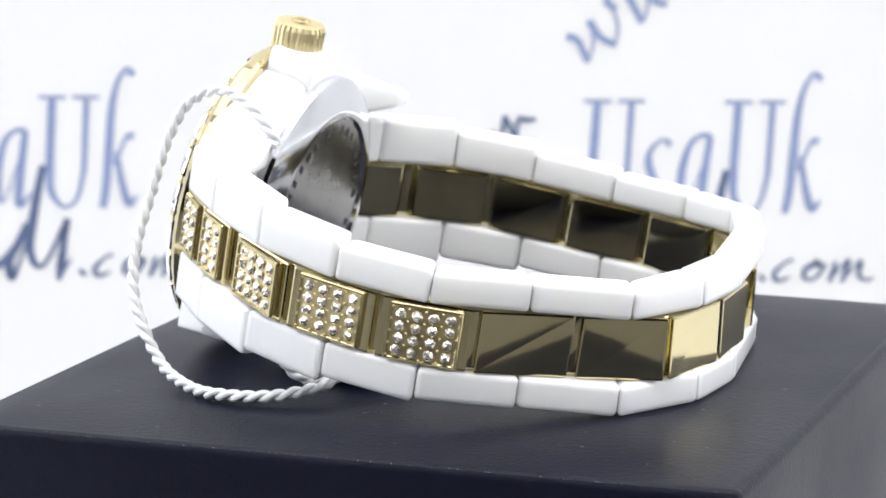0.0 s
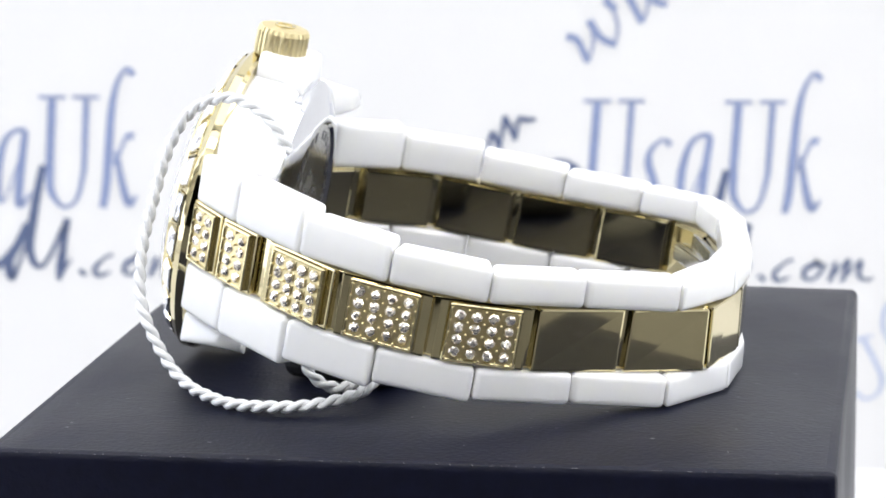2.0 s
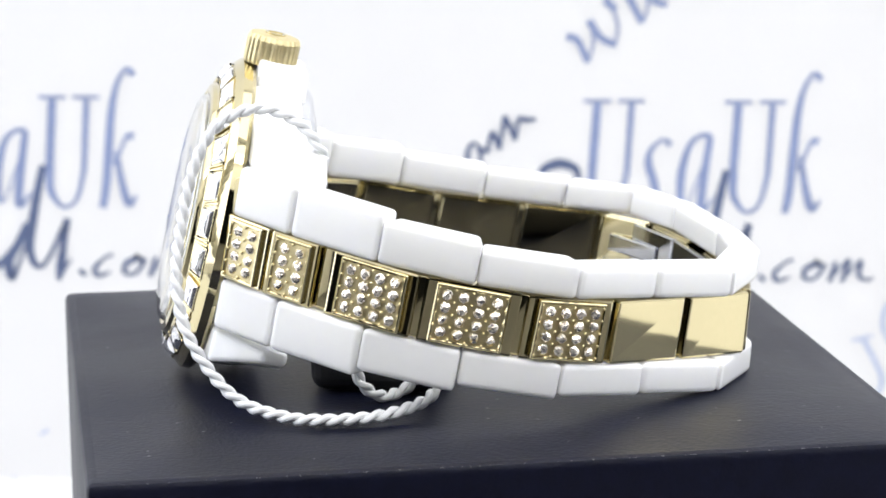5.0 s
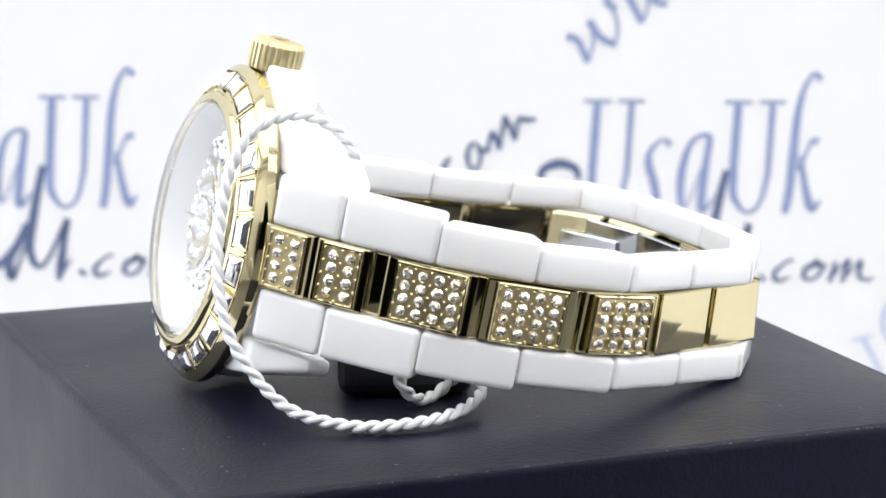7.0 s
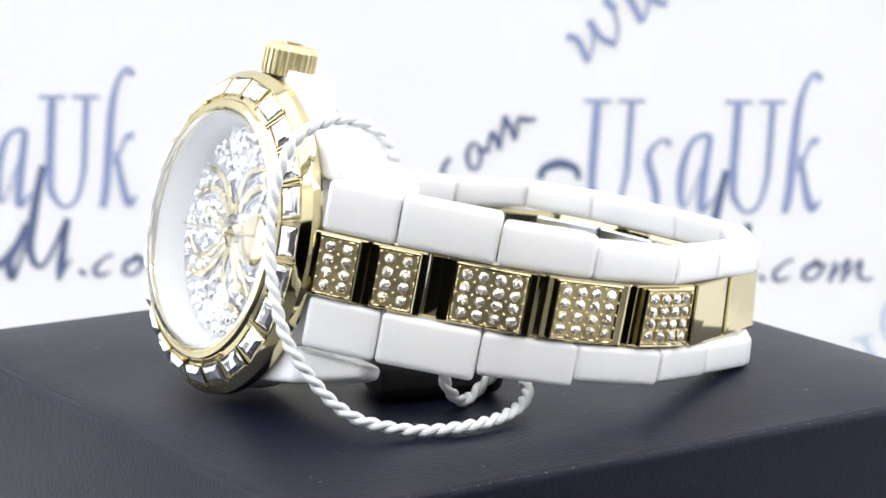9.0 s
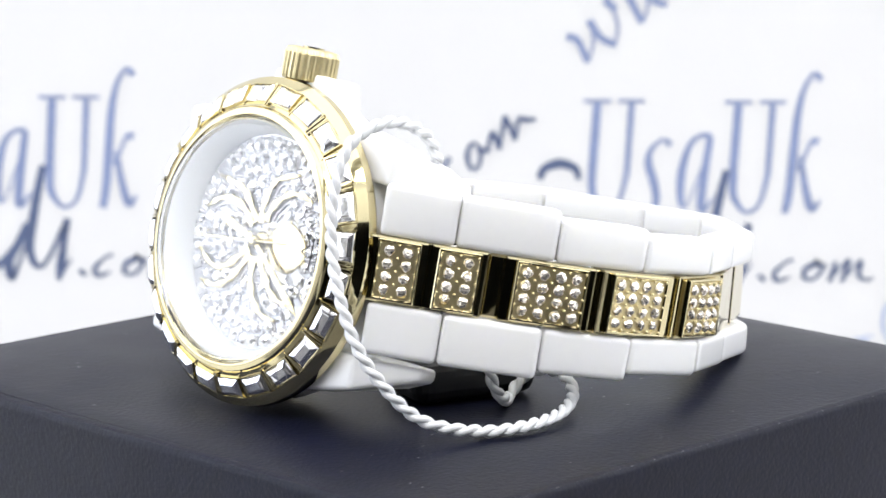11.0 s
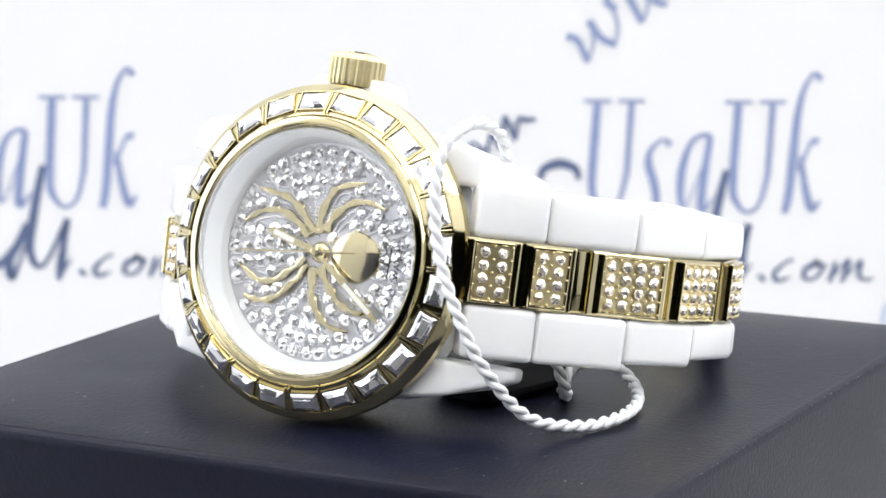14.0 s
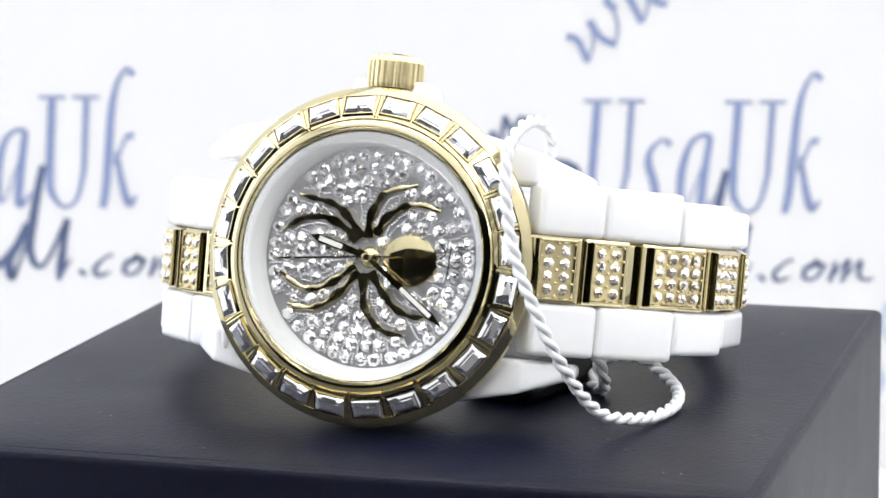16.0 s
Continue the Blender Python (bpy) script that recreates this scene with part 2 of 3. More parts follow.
def mesh_of(bm, name, mat):
    me = bpy.data.meshes.new(name)
    bmesh.ops.recalc_face_normals(bm, faces=bm.faces)
    bm.to_mesh(me)
    bm.free()
    me.materials.append(mat)
    return me


GEM = mesh_of(gem(0.73, 0.56), "stone", GOLD_LIT_STONE)
DIAL_GEM = mesh_of(gem(0.89, 0.62), "stone", STONE)


def set_stone(me, parent, place, normal, spin=0.0):
    ob = new("stone", me)
    ob.parent = parent
    q = Vector(normal).to_track_quat("Z", "Y").to_matrix().to_4x4()
    ob.matrix_basis = Matrix.Translation(Vector(place) * MM) @ q @ pose(0, 0, 0, 0, 0, spin)
    return ob


def panel(s0, s1, half, columns, rows_, flank=0.75):
    """One gold middle piece; with columns, its face is a tray set with stones."""
    ob = part("middle_link", band_block(s0 - flank, s1 + flank, -half, half, -0.35 if not columns else -0.5, -3.6, 0.3), GOLD, watch)
    part("inner_pad", band_block(s0 + 0.2 - flank, s1 - 0.2 + flank, -half + 0.3, half - 0.3, -3.4, -3.95, 0.35), GOLD, ob)
    if columns:
        rim = 0.4
        bm = bmesh.new()
        for a, b, y0, y1 in ((s0 + 0.6, s0 + 0.6 + rim, -half + 0.3, half - 0.3), (s1 - 0.6 - rim, s1 - 0.6, -half + 0.3, half - 0.3),
                             (s0 + 0.6, s1 - 0.6, -half + 0.3, -half + 0.3 + rim), (s0 + 0.6, s1 - 0.6, half - 0.3 - rim, half - 0.3)):
            piece = band_block(a, b, y0, y1, 0.1, -0.6, 0.12, 1)
            me = bpy.data.meshes.new("rim")
            piece.to_mesh(me)
            piece.free()
            bm.from_mesh(me)
            bpy.data.meshes.remove(me)
        part("tray_rim", bm, GOLD, ob)
        part("tray_floor", band_block(s0 + 0.8, s1 - 0.8, -half + 0.5, half - 0.5, -0.16, -1.2, 0.1, 1), GOLD_SATIN, ob)
        beads = bmesh.new()
        n = columns
        for i in range(n):
            for j in range(rows_):
                s = s0 + 1.0 + (s1 - s0 - 2.0) * (i + 0.5) / n
                y = (-half + 0.85) + (2 * half - 1.7) * (j + 0.5) / rows_
                set_stone(GEM, ob, *on_band(s, y, -0.28), random.uniform(0, 45))
        for i in range(n + 1):
            for j in range(rows_ + 1):
                s = s0 + 1.0 + (s1 - s0 - 2.0) * i / n
                y = (-half + 0.85) + (2 * half - 1.7) * j / rows_
                bmesh.ops.create_icosphere(beads, subdivisions=1, radius=0.21 * MM, matrix=Matrix.Translation(on_band(s, y, -0.02)[0] * MM))
        part("bead_setting", beads, GOLD_SATIN, ob, kind="stuff")
    return ob


HALF = 4.0
WIDE, PITCH = 10.25, 12.65
FIRST = 16.55
starts = [FIRST + PITCH * k for k in range(7)] + [LENGTH - FIRST - WIDE - PITCH * k for k in range(5, -1, -1)]
# split first pieces beside the case, at both ends
for flip in (False, True):
    for s0, s1 in ((-0.4, 6.1), (7.0, 13.5)):
        if flip:
            s0, s1 = LENGTH - s1, LENGTH - s0
        panel(s0, s1, HALF, 2, 4, 0.3)
    a, b = (6.4, 6.7) if not flip else (LENGTH - 6.7, LENGTH - 6.4)
    part("spacer", band_block(a, b, -HALF, HALF, -0.9, -3.2, 0.25), GOLD, watch)
for k, s in enumerate(starts):
    panel(s, s + WIDE, HALF - 0.05, 4 if k < 3 or k > len(starts) - 4 else 0, 4)
# hinge bars between the middle pieces
gaps = [(13.6, FIRST)] + [(s + WIDE, q) for s, q in zip(starts, starts[1:])] + [(LENGTH - FIRST, LENGTH - 13.6)]
for a, b in gaps:
    part("hinge_bar", band_block(a + 0.35, b - 0.35, -HALF + 0.1, HALF - 0.1, -1.3, -2.7, 0.4, 3), GOLD, watch, smooth=40)
# white outer links, above and below
edges = [0.1, 9.4] + [s + WIDE / 2 for s in starts] + [LENGTH - 9.4, LENGTH - 0.1]
for s0, s1 in zip(edges, edges[1:]):
    h = half_width((s0 + s1) / 2)
    for side in (1, -1):
        y0, y1 = (HALF + 0.05, h) if side > 0 else (-h, -HALF - 0.05)
        part("outer_link", band_block(s0 + 0.06, s1 - 0.06, y0, y1, random.uniform(-0.1, 0.2), -4.0, 0.85, 4), CERAMIC, watch, smooth=35)

# case, leaning a little back in its bracelet
CASE = pose(-0.00054, 0.00123, -0.00044, -1.94, 0.0)
CASE_PARTS = []


def case_ring():
    return lathe([(14, -1.6), (18.9, -1.6), (19.2, -2.6), (19.1, -6.6), (18.7, -8.0), (18.3, -8.3), (14, -8.3)], 128)


CASE_PARTS += [part("case", case_ring(), CERAMIC, watch, smooth=30)]
for sx in (1, -1):
    for sy in (1, -1):
        y0 = 10.4
        ring = [(10.5, -1.8), (19.5, -2.2), (25.0, -8.2), (24.6, -11.4), (20.5, -11.2), (10.5, -8.5)]
        bm = bmesh.new()
        top = [bm.verts.new((sx * x * MM, sy * MM * (16.4 if x < 15 else 14.6 if x < 20 else 13.9 if x < 22 else 12.0), z * MM)) for x, z in ring]
        low = [bm.verts.new((sx * x * MM, sy * y0 * MM, z * MM)) for x, z in ring]
        bm.faces.new(top)
        bm.faces.new(low[::-1])
        for i in range(len(ring)):
            j = (i + 1) % len(ring)
            bm.faces.new((top[i], low[i], low[j], top[j]))
        bmesh.ops.recalc_face_normals(bm, faces=bm.faces)
        bmesh.ops.bevel(bm, geom=bm.edges[:], offset=0.7 * MM, segments=4, profile=0.55, affect="EDGES", clamp_overlap=True)
        CASE_PARTS.append(part("lug", bm, CERAMIC, watch, smooth=35))
CASE_PARTS.append(part("crown_guard", hexa([(-6, 15, -2), (6, 15, -2), (6, 15, -9), (-6, 15, -9), (-4.6, 21.6, -2.0), (4.6, 21.6, -2.0), (4.6, 21.3, -8.4), (-4.6, 21.3, -8.4)], 0.7, 3), CERAMIC, watch, smooth=35))
CASE_PARTS.append(part("case_back", lathe([(0, -10.7), (13.0, -10.8), (13.3, -11.3), (14.2, -11.3), (17.8, -9.9), (18.2, -9.4), (18.25, -8.2), (0, -8.2)], 128, False), STEEL, watch, "polished steel case back", smooth=25))
back = CASE_PARTS[-1]
part("back_disc", lathe([(0, -10.9), (12.7, -10.95), (12.9, -10.8), (12.9, -10.4), (0, -10.4)], 96, False), STEEL_SATIN, back, "brushed steel disc with engraved ring of marks", smooth=25)
for k in range(34):
    a = 2 * math.pi * k / 34
    if k % 9 == 0:
        continue
    bar = part("engraved_mark", block(-0.35 - 0.12 * (k % 3), 0.35 + 0.12 * (k % 2), -0.6, 0.6, -11.0, -10.9), BLACK_STEEL, back)
    bar.matrix_basis = pose(0.0113 * math.cos(a), 0.0113 * math.sin(a), 0, 0, 0, math.degrees(a) - 90)


# bezel with its square-cut stones
bezel = part("bezel", lathe([(15.2, -1.0), (15.2, 2.75), (15.45, 3.05), (15.7, 3.05), (16.25, 2.85), (16.4, 2.6), (16.5, 2.32), (19.35, 0.64), (19.45, 0.72), (19.75, 0.45), (20.45, -0.3), (20.45, -1.4),
                              (20.1, -1.9), (19.3, -2.0), (15.2, -2.0)], 128), GOLD, watch, "polished gold bezel set with clear stones", smooth=30)
CASE_PARTS.append(bezel)


def baguette(w, d, h):
    bm = bmesh.new()
    rings = []
    for k, z in ((1, 0), (1, 0.45), (0.84, 0.66), (0.66, 0.82), (0.48, 0.93), (0.4, 1)):
        e = (1 - k) * min(w, d) / 2
        rings.append([bm.verts.new((x * MM, y * MM, z * h * MM)) for x, y in ((-w / 2 + e, -d / 2 + e), (w / 2 - e, -d / 2 + e), (w / 2 - e, d / 2 - e), (-w / 2 + e, d / 2 - e))])
    for a, b in zip(rings, rings[1:]):
        for i in range(4):
            j = (i + 1) % 4
            bm.faces.new((a[i], a[j], b[j], b[i]))
    bm.faces.new(rings[-1])
    return bm


BAGUETTE = mesh_of(baguette(3.7, 2.4, 1.0), "stone", CUT_STONE)


def setting():
    """The thin raised gold frame that holds one square-cut stone."""
    bm = bmesh.new()
    rings = [[bm.verts.new((sx * w * MM, sy * d * MM, z * MM)) for sx, sy in ((-1, -1), (1, -1), (1, 1), (-1, 1))]
             for w, d, z in ((2.12, 1.42, 0.2), (2.06, 1.38, 0.58), (1.96, 1.3, 0.58), (1.9, 1.24, 0.25))]
    for p, q in zip(rings, rings[1:]):
        for i in range(4):
            j = (i + 1) % 4
            bm.faces.new((p[i], p[j], q[j], q[i]))
    return bm


SETTING = mesh_of(setting(), "setting", GOLD)
for k in range(24):
    ang = math.radians(15 * k + 7.5)
    r = 18.0
    n = Vector((math.cos(ang) * 0.59, math.sin(ang) * 0.59, 1)).normalized()
    x = Vector((-math.sin(ang), math.cos(ang), 0))
    y = n.cross(x)
    ob = new("stone", BAGUETTE)
    ob.parent = bezel
    m = Matrix((x, y, n)).transposed().to_4x4()
    ob.matrix_basis = Matrix.Translation(Vector((math.cos(ang) * r, math.sin(ang) * r, 1.08)) * MM) @ m
    frame_ = new("setting", SETTING)
    frame_.parent = bezel
    frame_.matrix_basis = ob.matrix_basis
    # raised seams of the stone cells: a pair beside every second stone, a fine one between
    ang = math.radians(15 * k)
    x = Vector((-math.sin(ang), math.cos(ang), 0))
    n = Vector((math.cos(ang) * 0.59, math.sin(ang) * 0.59, 1)).normalized()
    y = n.cross(x)
    for off, wide, tall in (((-0.2, 0.13, 0.4), (0.22, 0.13, 0.46)) if k % 2 == 0 else ((0, 0.12, 0.22),)):
        bar = part("prong", block(off - wide, off + wide, -1.45, 1.5, -0.2, tall, 0.09), GOLD, bezel)
        bar.matrix_basis = Matrix.Translation(Vector((math.cos(ang) * 17.95, math.sin(ang) * 17.95, 1.35)) * MM) @ Matrix((x, y, n)).transposed().to_4x4()

# crystal, inner ring and dial
pane = part("crystal", lathe([(0, 4.15), (10, 4.12), (13.5, 3.98), (14.6, 3.65), (15.1, 2.9), (15.1, 2.2), (14.9, 2.2), (14.88, 2.82), (14.46, 3.45), (13.42, 3.78), (10, 3.92), (0, 3.95)], 96, False), GLASS, watch,
            "clear domed watch crystal", smooth=40)
pane.visible_shadow = False
CASE_PARTS.append(pane)
CASE_PARTS.append(part("inner_ring", lathe([(15.15, 2.1), (14.9, 2.1), (13.4, -1.2), (13.4, -1.5), (15.15, -1.5)], 96), REHAUT, watch, "white sloped ring round the dial", smooth=30))
dial = part("dial", lathe([(0, -1.3), (13.5, -1.3), (13.5, -1.6), (0, -1.6)], 96, False), DIAL, watch, "silver dial paved with stones")
CASE_PARTS.append(dial)

# gold spider
spider = part("spider", lathe([(0, -0.66), (1.2, -0.7), (2.2, -0.82), (2.72, -0.94), (2.85, -1.3)], 32, False), GOLD, dial, "raised gold spider", smooth=25)
for v in spider.data.vertices:
    x = v.co.x / MM
    v.co.y *= 1.12
    v.co.x = (x * (1.42 if x > 0 else 1.12) * (1 - 0.02 * x) + 4.9) * MM
    if x > 0:
        v.co.y *= 1 - 0.25 * (x / 2.85) ** 2
LEGS = [[(-0.3, 2.3), (-0.4, 4.6), (0.6, 7.2), (1.9, 8.2), (5.2, 9.1)],
        [(0.6, 2.7), (1.3, 4.4), (3.3, 6.2), (5.7, 6.8), (8.3, 6.2)],
        [(-1.3, 2.2), (-3.1, 4.5), (-5.2, 6.0), (-7.3, 6.4), (-9.7, 6.8)],
        [(-1.7, 1.9), (-4.3, 3.7), (-6.8, 4.4), (-9.3, 3.8), (-11.2, 2.5)],
        [(-1.8, -1.1), (-3.8, -2.9), (-6.2, -4.4), (-8.7, -4.3), (-11.2, -2.8)],
        [(-1.3, -1.8), (-3.0, -4.2), (-5.4, -6.3), (-7.8, -6.9), (-9.9, -6.6)],
        [(-0.5, -2.0), (-0.2, -5.4), (1.1, -7.6), (3.0, -8.8), (5.4, -9.0)],
        [(0.4, -1.7), (1.9, -3.9), (3.8, -5.8), (6.0, -6.6), (7.8, -6.5)]]
for leg in LEGS:
    bm = bmesh.new()
    run = spline([(x, y, -1.0 + 0.1 * math.sin(i * 0.9)) for i, (x, y) in enumerate(leg)], 6)
    sweep(bm, run, lambda u: (0.6 - 0.36 * u) * (1 + 0.3 * math.sin(u * 25)), 6)
    for v in bm.verts:
        v.co.z = (min(v.co.z / MM, -0.78) * 0.5 - 0.42) * MM
    part("leg", bm, GOLD, spider, smooth=30)
part("head", lathe([(0, -0.62), (0.8, -0.66), (1.25, -0.9), (1.35, -1.3)], 24, False), GOLD, spider, smooth=True)


def near_spider(x, y):
    if (x - 5.2) ** 2 / 13.5 + y * y / 11.5 < 1 or x * x + y * y < 3.0:
        return True
    for leg in LEGS:
        for (ax, ay), (bx, by) in zip(leg, leg[1:]):
            d = max(1e-6, (bx - ax) ** 2 + (by - ay) ** 2)
            u = min(1, max(0, ((x - ax) * (bx - ax) + (y - ay) * (by - ay)) / d))
            if math.hypot(x - ax - u * (bx - ax), y - ay - u * (by - ay)) < 0.8:
                return True
    return False


beads = bmesh.new()
ring_r = 12.35
while ring_r > 1.5:
    count = int(2 * math.pi * ring_r / 1.84)
    for k in range(count):
        ang = 2 * math.pi * (k + random.uniform(-0.12, 0.12)) / count + ring_r
        x, y = ring_r * math.cos(ang), ring_r * math.sin(ang)
        if not near_spider(x, y):
            set_stone(DIAL_GEM, dial, (x, y, -1.32), (random.uniform(-0.06, 0.06), random.uniform(-0.06, 0.06), 1), random.uniform(0, 45))
        ang += math.pi / count
        for dr in (0.9, 0.55, 0.2, -0.15, -0.5):
            x, y = (ring_r + dr) * math.cos(ang), (ring_r + dr) * math.sin(ang)
            if math.hypot(x, y) < 13.2:
                bmesh.ops.create_icosphere(beads, subdivisions=1, radius=0.2 * MM, matrix=Matrix.Translation(Vector((x, y, -1.2)) * MM))
    ring_r -= 1.66
for leg in LEGS:
    run = spline([(x, y, 0) for x, y in leg], 6)
    for p, q in zip(run, run[1:]):
        side = Vector((p.y - q.y, q.x - p.x, 0)).normalized()
        for d in (1.0, -1.0):
            c = p + side * d * random.uniform(0.8, 0.95)
            bmesh.ops.create_icosphere(beads, subdivisions=1, radius=random.uniform(0.17, 0.24) * MM, matrix=Matrix.Translation(Vector((c.x, c.y, -1.18)) * MM))
part("bead_setting", beads, DIAL, dial, kind="stuff")

# pointers of the dial
def hand(name, length, back, w, angle, z, lume):
    bm = bmesh.new()
    pts = [(-back, -w * 0.5), (length * 0.85, -w), (length, 0), (length * 0.85, w), (-back, w * 0.5)]
    top = [bm.verts.new((x * MM, y * MM, 0.15 * MM)) for x, y in pts]
    low = [bm.verts.new((x * MM, y * MM, 0)) for x, y in pts]
    bm.faces.new(top)
    bm.faces.new(low[::-1])
    for i in range(5):
        bm.faces.new((top[i], low[i], low[(i + 1) % 5], top[(i + 1) % 5]))
    ob = part(name, bm, GOLD, watch)
    ob.matrix_basis = pose(0, 0, z * MM, 0, 0, angle)
    CASE_PARTS.append(ob)
    if lume:
        part("lume_insert", block(length * 0.45, length * 0.85, -w * 0.55, w * 0.55, 0.15, 0.2), LUME, ob, "white luminous insert")
    return ob


hand("hour_hand", 7.8, 1.2, 0.55, 165, -0.35, True)
hand("minute_hand", 12.6, 1.5, 0.48, -36.5, -0.1, True)
hand("second_hand", 11.8, 4.5, 0.12, 186, 0.15, False)
CASE_PARTS.append(part("hand_cap", lathe([(0, 0.55), (0.42, 0.5), (0.62, 0.3), (0.62, -0.8), (0, -0.8)], 24, False), GOLD, watch, smooth=30))

# black print on the dial
for run in (((8.6, 2.6), (9.6, 1.2), (8.4, 0.2), (10.3, -0.4)), ((10.2, 2.2), (10.0, -1.8))):
    bm = bmesh.new()
    sweep(bm, spline([(x, y, -0.55) for x, y in run], 5), 0.07, 5)
    part("print_stroke", bm, BLACK, dial)
cu_ = bpy.data.curves.new("words", "FONT")
cu_.body, cu_.size, cu_.align_x = "WATCH", 1.15 * MM, "CENTER"
tmp_ = bpy.data.objects.new("words", cu_)
me_ = bpy.data.meshes.new_from_object(tmp_)
bpy.data.objects.remove(tmp_)
me_.materials.append(BLACK)
ob_ = new("print_word", me_)
ob_.parent = dial
ob_.matrix_basis = pose(0.0116, 0.0002, -0.0005, 0, 0, 90)

# fluted crown
bm = bmesh.new()
N = 26
prof = [(2.2, 19.8), (3.35, 20.1), (3.45, 20.6), (3.45, 23.3), (3.2, 23.9), (2.3, 24.1)]
rings = []
for r, h in prof:
    ring = []
    for i in range(N * 4):
        k = 1.0 if i % 4 in (0, 1) else (0.95 if r > 3.1 else 1.0)
        t = 2 * math.pi * i / (N * 4)
        ring.append(bm.verts.new((r * k * MM * math.cos(t), h * MM, r * k * MM * math.sin(t))))
    rings.append(ring)
for a, b in zip(rings, rings[1:]):
    for i in range(N * 4):
        j = (i + 1) % (N * 4)
        bm.faces.new((a[i], a[j], b[j], b[i]))
bm.faces.new(rings[-1])
crown = part("crown", bm, GOLD_SATIN, watch, "fluted gold crown")
crown.matrix_basis = pose(0, 0.0005, -0.0036)
cap = part("crown_emblem", lathe([(1.0, 0), (1.0, 0.22), (1.35, 0.22), (1.35, 0)], 32), GOLD, crown, smooth=30)
cap.matrix_basis = pose(0, 24.05 * MM, 0, -90)
CASE_PARTS.append(crown)
for ob_ in CASE_PARTS:
    ob_.matrix_basis = CASE @ ob_.matrix_basis

# folding steel clasp inside the bracelet's far end
for s0, s1, inn, half in ((LENGTH - 88, LENGTH - 76, -5.0, 3.3), (LENGTH - 100, LENGTH - 88.3, -5.0, 3.3), (LENGTH - 112, LENGTH - 100.3, -5.0, 3.3), (LENGTH - 84, LENGTH - 70, -5.6, 1.2)):
    part("clasp_plate", band_block(s0, s1, -half, half, inn + 1.0, inn, 0.25), STEEL, watch, "polished steel clasp plate")

# raised arrows stamped on two inner faces
for s in (starts[-4] + WIDE / 2, starts[-5] + WIDE / 2):
    bm = bmesh.new()
    shape = [(-0.5, -1.9), (0.5, -1.9), (0.5, 0.2), (1.5, 0.2), (0, 2.2), (-1.5, 0.2), (-0.5, 0.2)]
    top = [bm.verts.new(on_band(s + x, y, -4.25)[0] * MM) for x, y in shape]
    low = [bm.verts.new(on_band(s + x, y, -3.8)[0] * MM) for x, y in shape]
    bm.faces.new(top)
    for i in range(7):
        bm.faces.new((top[i], low[i], low[(i + 1) % 7], top[(i + 1) % 7]))
    part("stamped_arrow", bm, GOLD, watch)

# ---------------- cord and black pad ----------------
pad = tagged(new("black_tag"), "small black plastic tag under the bracelet", "tag")
part("body", block(-13, 4, -5.5, 5.5, 0, 6, 2.6, 5), PAD, pad)
PAD_AT = pose(-0.0032, -0.0155, 0.0014, 0, 0, 8)

cord = tagged(new("cord"), "twisted white satin cord looped round the watch lug", "cord")
PATH = spline([(-12.1, -23.3, 31.3), (-14.3, -25.2, 35.8), (-19.0, -26.5, 38.0), (-24.2, -27.8, 36.2), (-27.0, -29.4, 31.3), (-28.1, -31.5, 24.5), (-27.8, -34.4, 17.9), (-25.6, -36.6, 11.2),
               (-19.7, -37.4, 4.3), (-12.5, -38.2, 2.2), (-6.1, -37.5, 2.1), (-0.5, -34.1, 2.4), (2.9, -29.0, 3.4), (2.7, -24.9, 5.0), (0.0, -21.4, 4.6), (-2.9, -22.2, 2.3), (-4.7, -25.4, 2.3),
               (-6.7, -27.3, 4.6), (-7.6, -26.1, 8.6)], 26)
for k in (0, 1):
    bm = bmesh.new()
    pts, run, up = [], 0.0, Vector((0, 0, 1))
    for i, p in enumerate(PATH):
        t = (PATH[min(i + 1, len(PATH) - 1)] - PATH[max(i - 1, 0)]).normalized()
        run += (p - PATH[max(i - 1, 0)]).length
        x = t.cross(up).normalized()
        y = x.cross(t)
        up = y
        a = run / 2.0 * math.pi + k * math.pi
        pts.append(p + 0.36 * (math.cos(a) * x + math.sin(a) * y))
    sweep(bm, pts, 0.46, 8)
    part("strand", bm, CORD, cord, smooth=True)



# ---------------- printed marks on the sheet ----------------
def mark(strokes, mat, label):
    """Flat ink strokes on the sheet: each a run of (x, z, width) in millimetres."""
    bm = bmesh.new()
    for n, run in enumerate(strokes):
        pts = spline([(x, z, w) for x, z, w in run], 8) if len(run) > 2 else [Vector(p) for p in run]
        left, right = [], []
        for i, p in enumerate(pts):
            d = pts[min(i + 1, len(pts) - 1)] - pts[max(i - 1, 0)]
            d = Vector((d.x, d.y)).normalized()
            left.append(bm.verts.new(((p.x - d.y * p.z / 2) * MM, (SHEET_Y - 0.2 - 0.02 * n) * MM, (p.y + d.x * p.z / 2) * MM)))
            right.append(bm.verts.new(((p.x + d.y * p.z / 2) * MM, (SHEET_Y - 0.2 - 0.02 * n) * MM, (p.y - d.x * p.z / 2) * MM)))
        for i in range(len(pts) - 1):
            bm.faces.new((left[i], left[i + 1], right[i + 1], right[i]))
    return part("printed_mark", bm, mat, backdrop, label)


